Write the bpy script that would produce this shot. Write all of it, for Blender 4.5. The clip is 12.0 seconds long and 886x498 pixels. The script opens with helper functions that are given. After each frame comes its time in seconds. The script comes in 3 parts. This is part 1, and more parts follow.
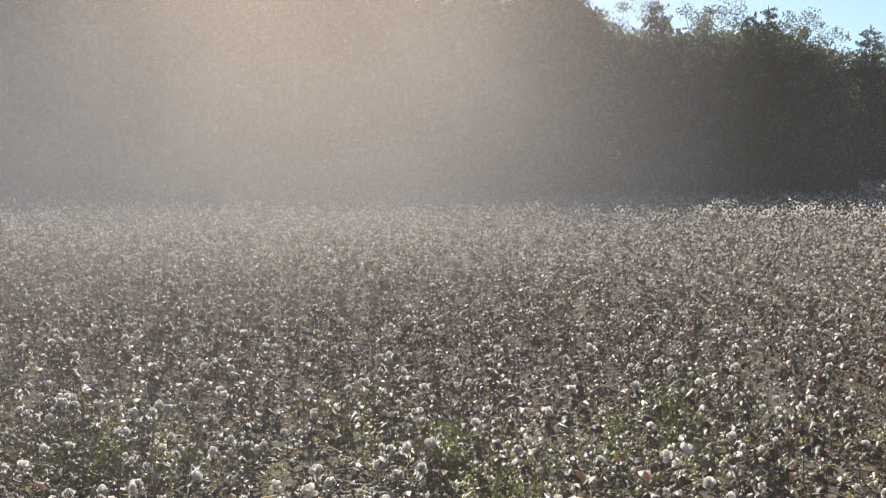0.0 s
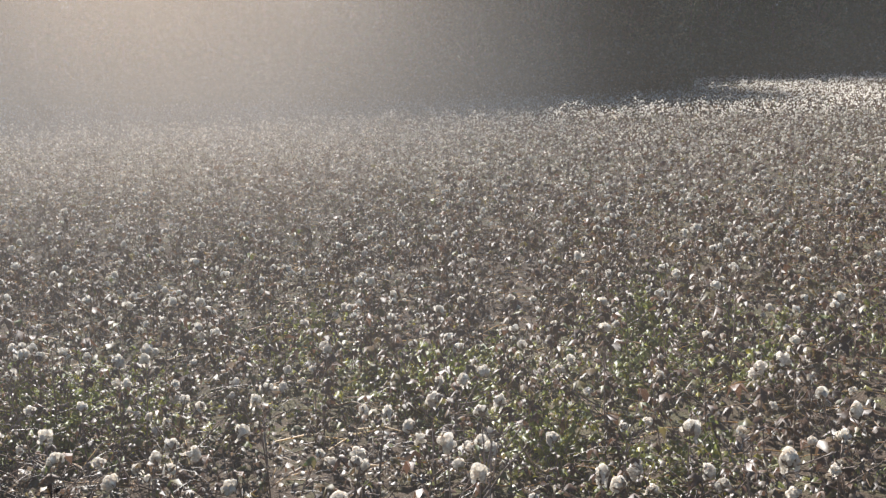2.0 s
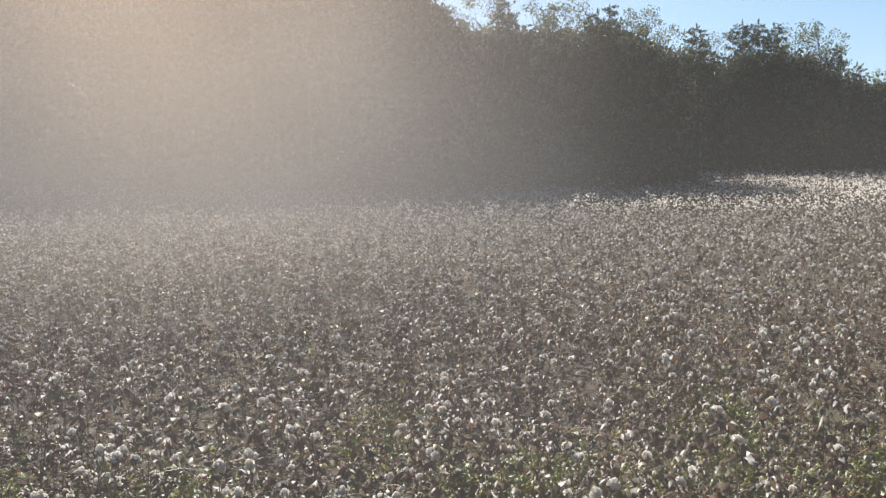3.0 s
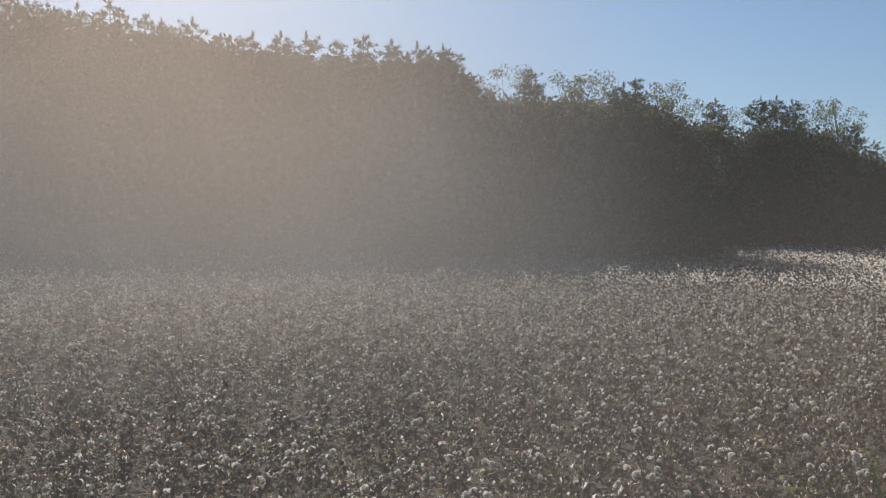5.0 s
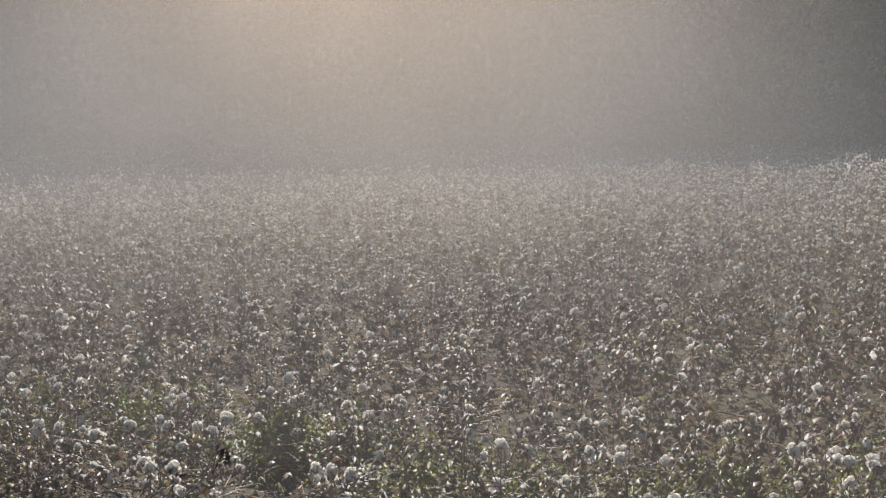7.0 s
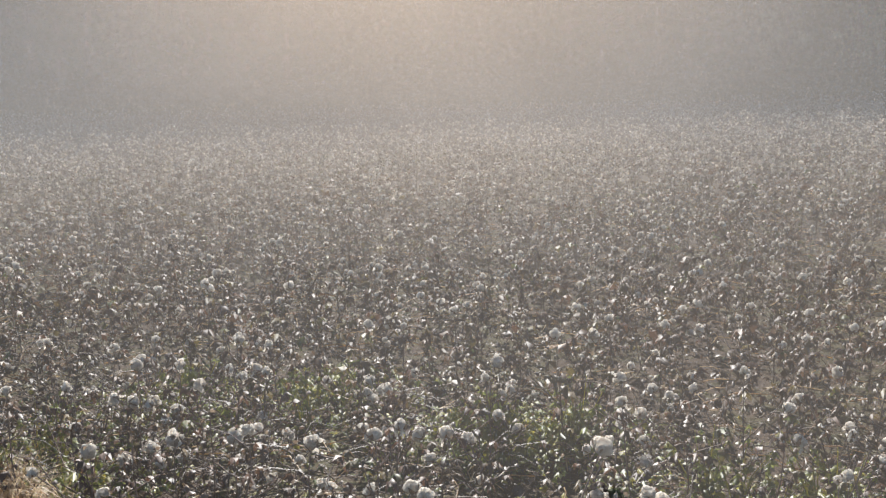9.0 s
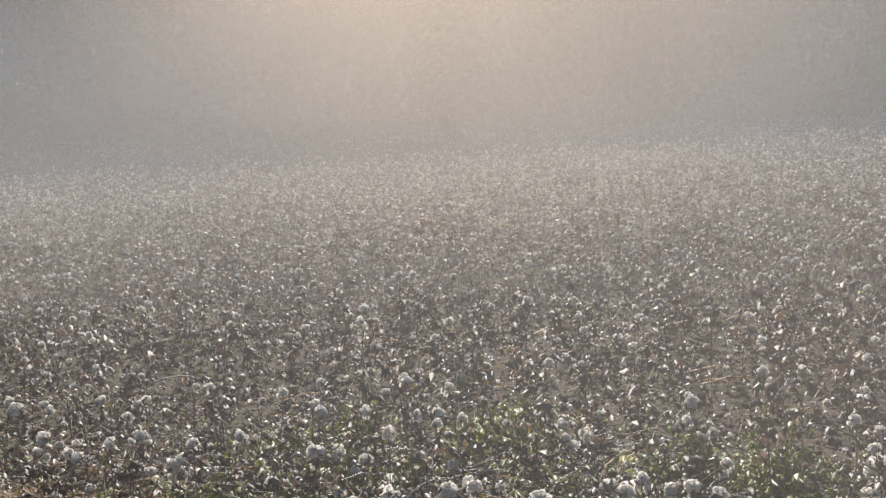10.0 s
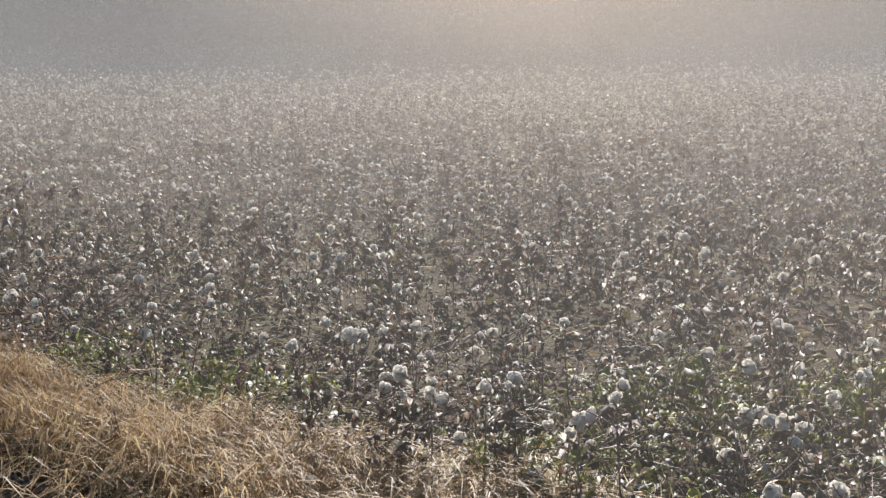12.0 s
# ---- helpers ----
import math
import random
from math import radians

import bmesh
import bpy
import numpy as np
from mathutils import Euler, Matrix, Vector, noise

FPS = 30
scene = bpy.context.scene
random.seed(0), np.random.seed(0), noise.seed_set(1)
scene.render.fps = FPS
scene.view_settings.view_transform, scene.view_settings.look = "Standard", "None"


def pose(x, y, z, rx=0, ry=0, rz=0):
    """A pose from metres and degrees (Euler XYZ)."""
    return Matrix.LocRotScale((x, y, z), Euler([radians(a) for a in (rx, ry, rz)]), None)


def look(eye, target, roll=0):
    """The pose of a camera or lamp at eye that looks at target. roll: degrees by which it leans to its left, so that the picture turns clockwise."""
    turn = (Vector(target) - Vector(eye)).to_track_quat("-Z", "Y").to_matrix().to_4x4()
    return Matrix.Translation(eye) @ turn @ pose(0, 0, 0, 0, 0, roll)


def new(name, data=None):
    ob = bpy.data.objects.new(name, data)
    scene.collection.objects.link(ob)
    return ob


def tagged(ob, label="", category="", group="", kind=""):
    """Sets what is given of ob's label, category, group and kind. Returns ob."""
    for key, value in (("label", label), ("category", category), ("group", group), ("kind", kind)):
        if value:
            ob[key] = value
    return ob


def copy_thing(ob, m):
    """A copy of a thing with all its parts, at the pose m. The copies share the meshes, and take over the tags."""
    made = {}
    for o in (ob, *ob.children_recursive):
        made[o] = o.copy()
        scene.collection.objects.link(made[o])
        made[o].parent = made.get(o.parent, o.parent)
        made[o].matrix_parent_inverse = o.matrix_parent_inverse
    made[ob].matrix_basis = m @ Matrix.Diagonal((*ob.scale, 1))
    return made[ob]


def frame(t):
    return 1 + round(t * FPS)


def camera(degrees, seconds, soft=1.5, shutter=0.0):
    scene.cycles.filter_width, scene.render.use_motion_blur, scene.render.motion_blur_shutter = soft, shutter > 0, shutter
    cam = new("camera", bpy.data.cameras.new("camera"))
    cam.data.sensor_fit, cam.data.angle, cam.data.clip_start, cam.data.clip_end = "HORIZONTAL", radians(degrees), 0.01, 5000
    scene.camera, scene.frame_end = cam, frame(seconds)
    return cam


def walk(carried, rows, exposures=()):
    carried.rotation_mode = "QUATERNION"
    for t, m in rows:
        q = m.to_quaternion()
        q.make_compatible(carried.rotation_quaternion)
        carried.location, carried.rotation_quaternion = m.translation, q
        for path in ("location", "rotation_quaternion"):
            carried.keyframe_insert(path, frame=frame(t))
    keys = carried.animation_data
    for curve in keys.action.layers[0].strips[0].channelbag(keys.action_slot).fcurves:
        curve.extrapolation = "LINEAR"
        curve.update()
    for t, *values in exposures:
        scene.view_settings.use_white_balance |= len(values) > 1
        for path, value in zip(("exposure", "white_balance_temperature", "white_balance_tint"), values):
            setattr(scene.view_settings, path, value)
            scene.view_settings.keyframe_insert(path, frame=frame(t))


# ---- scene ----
cam = camera(44.5, 12.0, soft=1.35)
PATH = [
    (0, (6.269, -2.831, 1.836), (6.103, -0.139, 1.701), 0.6),
    (0.5, (6.053, -2.643, 1.805), (6.062, 0.049, 1.584), -0.6),
    (1, (5.809, -2.504, 1.802), (6.010, 0.174, 1.527), -1.1),
    (1.5, (5.546, -2.380, 1.809), (5.905, 0.277, 1.488), -1.5),
    (2, (5.234, -2.229, 1.801), (5.493, 0.435, 1.442), -1.5),
    (2.5, (4.926, -2.107, 1.787), (5.108, 0.567, 1.461), -1.0),
    (3, (4.656, -1.994, 1.863), (4.933, 0.689, 1.723), -0.6),
    (3.2, (4.562, -1.922, 1.870), (4.867, 0.760, 1.839), -0.5),
    (4.8, (3.587, -1.798, 1.982), (4.053, 0.860, 2.047), 1.5),
    (5, (3.476, -1.689, 1.985), (3.756, 0.998, 2.007), 0.8),
    (5.5, (3.129, -1.579, 1.972), (3.150, 1.119, 1.920), 0.5),
    (6, (2.817, -1.478, 1.921), (2.788, 1.218, 1.796), -0.2),
    (6.5, (2.475, -1.326, 1.931), (2.333, 1.362, 1.720), -0.4),
    (6.7, (2.331, -1.253, 1.914), (2.165, 1.432, 1.689), -0.4),
    (8.3, (1.449, -0.298, 1.796), (1.251, 2.381, 1.531), -1.01),
    (8.5, (1.319, -0.223, 1.798), (1.116, 2.454, 1.505), -1.41),
    (9, (0.992, -0.021, 1.787), (0.737, 2.646, 1.449), -1.21),
    (9.5, (0.667, 0.154, 1.793), (0.402, 2.824, 1.485), -1.37),
    (10, (0.317, 0.249, 1.807), (-0.068, 2.908, 1.537), -2.64),
    (10.5, (-0.097, 0.384, 1.784), (-0.847, 2.956, 1.451), -2.94),
    (11, (-0.470, 0.502, 1.756), (-1.309, 3.036, 1.348), -1.34),
    (11.5, (-0.790, 0.652, 1.749), (-1.512, 3.214, 1.298), -0.90),
    (12, (-1.105, 0.836, 1.760), (-1.718, 3.423, 1.285), -0.11),
]
walk(cam, [(t, look(eye, target, roll)) for t, eye, target, roll in PATH], [(0.0, 1.42), (1.5, 1.42), (2.6, 1.47), (3.2, 1.17), (4.8, 0.68), (5.5, 0.98), (6.5, 1.18), (8.5, 1.34), (10.5, 1.42), (12.0, 1.5)])

# ---- world, sun ----
SUN_AZ, SUN_EL = radians(-9.5), radians(31.0)
world = bpy.data.worlds.new("sky")
scene.world = world
world.use_nodes = True
wn, wl = world.node_tree.nodes, world.node_tree.links
sky = wn.new("ShaderNodeTexSky")
sky.sky_type, sky.sun_disc = "NISHITA", False
sky.sun_elevation, sky.sun_rotation = SUN_EL, SUN_AZ
sky.air_density, sky.dust_density, sky.ozone_density = 1.0, 0.4, 4.4
wn["Background"].inputs[1].default_value = 0.05
wl.new(sky.outputs[0], wn["Background"].inputs[0])
sun_way = Vector((math.sin(SUN_AZ) * math.cos(SUN_EL), math.cos(SUN_AZ) * math.cos(SUN_EL), math.sin(SUN_EL)))
sun = new("sun", bpy.data.lights.new("sun", "SUN"))
sun.data.energy, sun.data.angle, sun.data.color = 5.0, radians(0.55), (1.0, 0.98, 0.95)
sun.matrix_world = look(sun_way * 300, (0, 0, 0))


# ---- materials ----
def material(name):
    m = bpy.data.materials.new(name)
    m.use_nodes = True
    m.node_tree.nodes.clear()
    return m, m.node_tree.nodes, m.node_tree.links


def ramp(nodes, stops):
    r = nodes.new("ShaderNodeValToRGB")
    while len(r.color_ramp.elements) < len(stops):
        r.color_ramp.elements.new(0.5)
    for e, (p, c) in zip(r.color_ramp.elements, stops):
        e.position, e.color = p, (*c, 1)
    return r


def mixed(nodes, links, a, b, fac):
    n = nodes.new("ShaderNodeMixShader")
    n.inputs[0].default_value = fac
    links.new(a, n.inputs[1])
    links.new(b, n.inputs[2])
    return n.outputs[0]


def foliage(name, stops, through_part=0.4, clear=0.0, ahead=0.0, gloss=0.1, rough=0.45, grain=30.0, per_object=False):
    """Leafy matter: light passes by spreading (through_part), by a forward lobe (ahead) and through fine gaps (clear)."""
    m, n, l = material(name)
    if per_object:
        pick = n.new("ShaderNodeObjectInfo").outputs["Random"]
    else:
        pick = n.new("ShaderNodeNewGeometry").outputs["Random Per Island"]
    noise_tex = n.new("ShaderNodeTexNoise")
    noise_tex.inputs["Scale"].default_value, noise_tex.inputs["Detail"].default_value = grain, 4
    co = n.new("ShaderNodeTexCoord")
    l.new(co.outputs["Object"], noise_tex.inputs["Vector"])
    add = n.new("ShaderNodeMath")
    add.operation = "MULTIPLY_ADD"
    add.inputs[1].default_value = 0.35
    l.new(noise_tex.outputs["Fac"], add.inputs[0])
    sub = n.new("ShaderNodeMath")
    sub.operation = "SUBTRACT"
    sub.inputs[1].default_value = 0.17
    l.new(pick, sub.inputs[0])
    l.new(sub.outputs[0], add.inputs[2])
    r = ramp(n, stops)
    l.new(add.outputs[0], r.inputs[0])
    bump = n.new("ShaderNodeBump")
    bump.inputs["Strength"].default_value, bump.inputs["Distance"].default_value = 0.4, 0.004
    l.new(noise_tex.outputs["Fac"], bump.inputs["Height"])
    d, t = n.new("ShaderNodeBsdfDiffuse"), n.new("ShaderNodeBsdfTranslucent")
    for s in (d, t):
        l.new(r.outputs[0], s.inputs["Color"])
        l.new(bump.outputs[0], s.inputs["Normal"])
    out = mixed(n, l, d.outputs[0], t.outputs[0], through_part)
    if gloss:
        g = n.new("ShaderNodeBsdfGlossy")
        g.inputs["Roughness"].default_value = rough
        l.new(bump.outputs[0], g.inputs["Normal"])
        out = mixed(n, l, out, g.outputs[0], gloss)
    if ahead:
        f = n.new("ShaderNodeBsdfRefraction")
        f.inputs["Roughness"].default_value, f.inputs["IOR"].default_value = 0.6, 1.4
        l.new(r.outputs[0], f.inputs["Color"])
        out = mixed(n, l, out, f.outputs[0], ahead)
    if clear:
        c = n.new("ShaderNodeBsdfTransparent")
        out = mixed(n, l, out, c.outputs[0], clear)
    o = n.new("ShaderNodeOutputMaterial")
    l.new(out, o.inputs[0])
    return m


def veil_material(thick, top, low, foot, clear_from, clear_to, onward, spread, share):
    """Veil sheet standing in for sun glare and dust haze: scatters sunlight mostly onwards, so that it glows round the
    sun's bearing; thins out with height and towards one end, unevenly.
    """
    m, n, l = material("glare_dust_veil")
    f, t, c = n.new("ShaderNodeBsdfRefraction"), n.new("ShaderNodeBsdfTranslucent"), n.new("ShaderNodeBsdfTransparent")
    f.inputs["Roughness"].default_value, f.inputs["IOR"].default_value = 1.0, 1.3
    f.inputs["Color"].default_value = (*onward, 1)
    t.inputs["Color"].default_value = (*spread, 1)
    co, apart = n.new("ShaderNodeTexCoord"), n.new("ShaderNodeSeparateXYZ")
    l.new(co.outputs["Object"], apart.inputs[0])
    drift = n.new("ShaderNodeTexNoise")
    drift.inputs["Scale"].default_value, drift.inputs["Detail"].default_value = 0.22, 3
    l.new(co.outputs["Object"], drift.inputs["Vector"])
    part_of = None
    for source, a, b, u, v in ((apart.outputs["Z"], 0.3 * top, 1.1 * top, thick, 0.0), (apart.outputs["Z"], low, low + foot, 0.0, 1.0),
                               (apart.outputs["X"], clear_from, clear_to, 1.0, 0.1), (drift.outputs["Fac"], 0.3, 0.7, 0.75, 1.25)):
        span = n.new("ShaderNodeMapRange")
        span.interpolation_type = "SMOOTHSTEP"
        l.new(source, span.inputs["Value"])
        for key, value in (("From Min", a), ("From Max", b), ("To Min", u), ("To Max", v)):
            span.inputs[key].default_value = value
        if part_of is None:
            part_of = span.outputs[0]
        else:
            times = n.new("ShaderNodeMath")
            times.operation = "MULTIPLY"
            l.new(part_of, times.inputs[0])
            l.new(span.outputs[0], times.inputs[1])
            part_of = times.outputs[0]
    mix = n.new("ShaderNodeMixShader")
    l.new(part_of, mix.inputs[0])
    l.new(c.outputs[0], mix.inputs[1])
    l.new(mixed(n, l, f.outputs[0], t.outputs[0], share), mix.inputs[2])
    o = n.new("ShaderNodeOutputMaterial")
    l.new(mix.outputs[0], o.inputs[0])
    return m


def cotton_material():
    m, n, l = material("cotton_fluff")
    co = n.new("ShaderNodeTexCoord")
    fine, wide = n.new("ShaderNodeTexNoise"), n.new("ShaderNodeTexNoise")
    fine.inputs["Scale"].default_value, fine.inputs["Detail"].default_value = 160, 6
    wide.inputs["Scale"].default_value, wide.inputs["Detail"].default_value = 28, 3
    for x in (fine, wide):
        l.new(co.outputs["Object"], x.inputs["Vector"])
    r = ramp(n, [(0.3, (0.82, 0.74, 0.64)), (0.6, (0.95, 0.90, 0.82))])
    l.new(wide.outputs["Fac"], r.inputs[0])
    bump = n.new("ShaderNodeBump")
    bump.inputs["Strength"].default_value, bump.inputs["Distance"].default_value = 0.8, 0.004
    l.new(fine.outputs["Fac"], bump.inputs["Height"])
    d, t = n.new("ShaderNodeBsdfDiffuse"), n.new("ShaderNodeBsdfTranslucent")
    for s in (d, t):
        l.new(r.outputs[0], s.inputs["Color"])
        l.new(bump.outputs[0], s.inputs["Normal"])
    o = n.new("ShaderNodeOutputMaterial")
    c = n.new("ShaderNodeBsdfTransparent")
    f = n.new("ShaderNodeBsdfRefraction")
    f.inputs["Roughness"].default_value, f.inputs["IOR"].default_value = 0.7, 1.4
    l.new(r.outputs[0], f.inputs["Color"])
    body = mixed(n, l, mixed(n, l, d.outputs[0], t.outputs[0], 0.72), f.outputs[0], 0.05)
    l.new(mixed(n, l, body, c.outputs[0], 0.28), o.inputs[0])
    return m


def soil_material():
    m, n, l = material("soil")
    co = n.new("ShaderNodeTexCoord")
    wide, mid, fine = (n.new("ShaderNodeTexNoise") for _ in range(3))
    for x, s, d in ((wide, 0.35, 4), (mid, 5.0, 6), (fine, 60.0, 5)):
        x.inputs["Scale"].default_value, x.inputs["Detail"].default_value = s, d
        l.new(co.outputs["Object"], x.inputs["Vector"])
    add = n.new("ShaderNodeMath")
    add.operation = "MULTIPLY_ADD"
    add.inputs[1].default_value = 0.55
    l.new(wide.outputs["Fac"], add.inputs[0])
    half = n.new("ShaderNodeMath")
    half.operation = "MULTIPLY"
    half.inputs[1].default_value = 0.5
    l.new(mid.outputs["Fac"], half.inputs[0])
    l.new(half.outputs[0], add.inputs[2])
    r = ramp(n, [(0.36, (0.05, 0.036, 0.027)), (0.5, (0.085, 0.06, 0.043)), (0.58, (0.078, 0.07, 0.036)), (0.7, (0.14, 0.10, 0.068))])
    l.new(add.outputs[0], r.inputs[0])
    bump = n.new("ShaderNodeBump")
    bump.inputs["Strength"].default_value, bump.inputs["Distance"].default_value = 0.7, 0.03
    l.new(fine.outputs["Fac"], bump.inputs["Height"])
    p = n.new("ShaderNodeBsdfPrincipled")
    p.inputs["Roughness"].default_value, p.inputs["Specular IOR Level"].default_value = 0.95, 0.1
    l.new(r.outputs[0], p.inputs["Base Color"])
    l.new(bump.outputs[0], p.inputs["Normal"])
    o = n.new("ShaderNodeOutputMaterial")
    l.new(p.outputs[0], o.inputs[0])
    return m


def bark_material(name, dark, light, scale):
    m, n, l = material(name)
    co, mp = n.new("ShaderNodeTexCoord"), n.new("ShaderNodeMapping")
    mp.inputs["Scale"].default_value = (scale, scale, scale * 0.25)
    l.new(co.outputs["Object"], mp.inputs["Vector"])
    x = n.new("ShaderNodeTexNoise")
    x.inputs["Scale"].default_value, x.inputs["Detail"].default_value = 1.0, 6
    l.new(mp.outputs[0], x.inputs["Vector"])
    r = ramp(n, [(0.35, dark), (0.65, light)])
    l.new(x.outputs["Fac"], r.inputs[0])
    bump = n.new("ShaderNodeBump")
    bump.inputs["Strength"].default_value, bump.inputs["Distance"].default_value = 0.6, 0.2 / scale
    l.new(x.outputs["Fac"], bump.inputs["Height"])
    p = n.new("ShaderNodeBsdfPrincipled")
    p.inputs["Roughness"].default_value = 0.75
    l.new(r.outputs[0], p.inputs["Base Color"])
    l.new(bump.outputs[0], p.inputs["Normal"])
    o = n.new("ShaderNodeOutputMaterial")
    l.new(p.outputs[0], o.inputs[0])
    return m


COTTON = cotton_material()
SOIL = soil_material()
STALK = bark_material("dry_stalk", (0.09, 0.055, 0.042), (0.24, 0.17, 0.13), 60)
BUR = bark_material("dry_bur", (0.10, 0.06, 0.04), (0.30, 0.22, 0.15), 90)
BARK = bark_material("tree_bark", (0.06, 0.045, 0.035), (0.17, 0.13, 0.10), 5)
BROWNS = [(0.0, (0.046, 0.025, 0.018)), (0.3, (0.090, 0.050, 0.032)), (0.52, (0.108, 0.055, 0.034)), (0.66, (0.126, 0.076, 0.045)), (0.86, (0.122, 0.090, 0.038)), (0.96, (0.15, 0.118, 0.040)), (1.0, (0.090, 0.112, 0.034))]
DRY_LEAF = foliage("dry_cotton_leaf", BROWNS, 0.34, ahead=0.04, gloss=0.045, rough=0.5, per_object=True)
DRY_LEAF_FAR = foliage("dry_cotton_leaf_far", BROWNS, 0.34, ahead=0.04, gloss=0.045, rough=0.5)
LITTER = foliage("rotting_leaf_litter", [(0.0, (0.035, 0.026, 0.02)), (0.45, (0.085, 0.06, 0.042)), (0.65, (0.12, 0.085, 0.052)), (0.82, (0.105, 0.11, 0.042)), (1.0, (0.2, 0.15, 0.09))], 0.25, gloss=0.06, rough=0.5)
BRACT = foliage("dry_bract", [(0.0, (0.06, 0.038, 0.028)), (0.5, (0.13, 0.086, 0.058)), (1.0, (0.27, 0.205, 0.14))], 0.4, ahead=0.04, gloss=0.05, rough=0.45)
GREEN_LEAF = foliage("green_weed_leaf", [(0.0, (0.15, 0.18, 0.06)), (0.5, (0.26, 0.28, 0.08)), (1.0, (0.42, 0.38, 0.10))], 0.62, ahead=0.25, gloss=0.05)
STRAW = foliage("straw_grass", [(0.0, (0.20, 0.11, 0.05)), (0.4, (0.43, 0.265, 0.115)), (0.75, (0.60, 0.42, 0.205)), (1.0, (0.64, 0.50, 0.28))], 0.45, ahead=0.2, gloss=0.05, rough=0.5)
PINE = foliage("pine_needles", [(0.0, (0.035, 0.055, 0.022)), (0.6, (0.07, 0.09, 0.035)), (1.0, (0.14, 0.13, 0.05))], 0.2, gloss=0.03, grain=3)
AUTUMN = foliage("autumn_leaves", [(0.0, (0.06, 0.085, 0.04)), (0.5, (0.12, 0.14, 0.065)), (0.85, (0.19, 0.19, 0.10)), (1.0, (0.22, 0.15, 0.07))], 0.4, gloss=0.06, grain=3)
THICKET = foliage("thicket_leaves", [(0.0, (0.03, 0.045, 0.025)), (0.7, (0.065, 0.075, 0.035)), (1.0, (0.12, 0.10, 0.05))], 0.3, gloss=0.05, grain=3)
AIRY = foliage("dull_tan_leaves", [(0.0, (0.06, 0.055, 0.035)), (0.6, (0.11, 0.09, 0.055)), (1.0, (0.18, 0.135, 0.08))], 0.15, clear=0.0, ahead=0.0, gloss=0.0, grain=3)


# ---- mesh tools: a piece is (points, triangles, material index per triangle) ----
rng = np.random.default_rng(7)


def piece(v, t, mat=0):
    t = np.asarray(t, int).reshape(-1, 3)
    return np.asarray(v, float).reshape(-1, 3), t, np.full(len(t), mat, int)


def joined(pieces):
    v, t, k, at = [], [], [], 0
    for a, b, c in pieces:
        v.append(a), t.append(b + at), k.append(c)
        at += len(a)
    return np.concatenate(v), np.concatenate(t), np.concatenate(k)


def moved(p, m):
    m = np.asarray(m)
    return p[0] @ m[:3, :3].T + m[:3, 3], p[1], p[2]


def mesh_of(name, p, mats, smooth=True):
    v, t, k = p
    me = bpy.data.meshes.new(name)
    me.vertices.add(len(v))
    me.vertices.foreach_set("co", np.ascontiguousarray(v, np.float32).ravel())
    me.loops.add(len(t) * 3)
    me.loops.foreach_set("vertex_index", np.ascontiguousarray(t, np.int32).ravel())
    me.polygons.add(len(t))
    me.polygons.foreach_set("loop_start", np.arange(0, len(t) * 3, 3, dtype=np.int32))
    for m in mats:
        me.materials.append(m)
    me.polygons.foreach_set("material_index", np.ascontiguousarray(k, np.int32))
    me.polygons.foreach_set("use_smooth", np.full(len(t), smooth))
    me.update(calc_edges=True)
    me.validate()
    return me


def strewn(templates, which, x, y, z, turn, size, lean=None):
    """Many copies of a few templates in one piece: stands at x, y, z, turned about z, scaled, leaning by (lx, ly)."""
    out, at = [], 0
    for n, (v, t, k) in enumerate(templates):
        some = np.nonzero(which == n)[0]
        if not len(some):
            continue
        c, s = np.cos(turn[some])[:, None], np.sin(turn[some])[:, None]
        w = v[None] * size[some][:, None, None]
        px, py, pz = w[..., 0] * c - w[..., 1] * s, w[..., 0] * s + w[..., 1] * c, w[..., 2]
        if lean is not None:
            px, py = px + pz * lean[some, :1], py + pz * lean[some, 1:]
        pts = np.stack([px + x[some, None], py + y[some, None], pz + z[some, None]], -1).reshape(-1, 3)
        tri = (t[None] + (np.arange(len(some)) * len(v))[:, None, None]).reshape(-1, 3)
        out.append((pts, tri, np.tile(k, len(some))))
    return joined(out)


def tube(points, radii, sides=4, mat=0):
    pts = np.asarray(points, float)
    v, t = [], []
    for n, (p, r) in enumerate(zip(pts, radii)):
        d = pts[min(n + 1, len(pts) - 1)] - pts[max(n - 1, 0)]
        d = d / (np.linalg.norm(d) + 1e-9)
        a = np.cross(d, (0.3, 0.9, 0.1) if abs(d[2]) > 0.6 else (0, 0, 1))
        a /= np.linalg.norm(a)
        b = np.cross(d, a)
        for s in range(sides):
            g = 2 * math.pi * s / sides
            v.append(p + r * (math.cos(g) * a + math.sin(g) * b))
    for n in range(len(pts) - 1):
        for s in range(sides):
            i, j = n * sides + s, n * sides + (s + 1) % sides
            t += [(i, j, j + sides), (i, j + sides, i + sides)]
    return piece(v, t, mat)


def ball(rings, around):
    v = [(0, 0, 1)]
    for r in range(1, rings):
        f = math.pi * r / rings
        v += [(math.sin(f) * math.cos(2 * math.pi * (s + 0.5 * (r % 2)) / around), math.sin(f) * math.sin(2 * math.pi * (s + 0.5 * (r % 2)) / around), math.cos(f)) for s in range(around)]
    v.append((0, 0, -1))
    t = [(0, 1 + s, 1 + (s + 1) % around) for s in range(around)]
    for r in range(rings - 2):
        a, b = 1 + r * around, 1 + (r + 1) * around
        for s in range(around):
            u = (s + 1) % around
            t += [(a + s, b + s, b + u), (a + s, b + u, a + u)]
    e, a = len(v) - 1, 1 + (rings - 2) * around
    t += [(e, a + (s + 1) % around, a + s) for s in range(around)]
    return np.array(v, float), np.array(t, int)


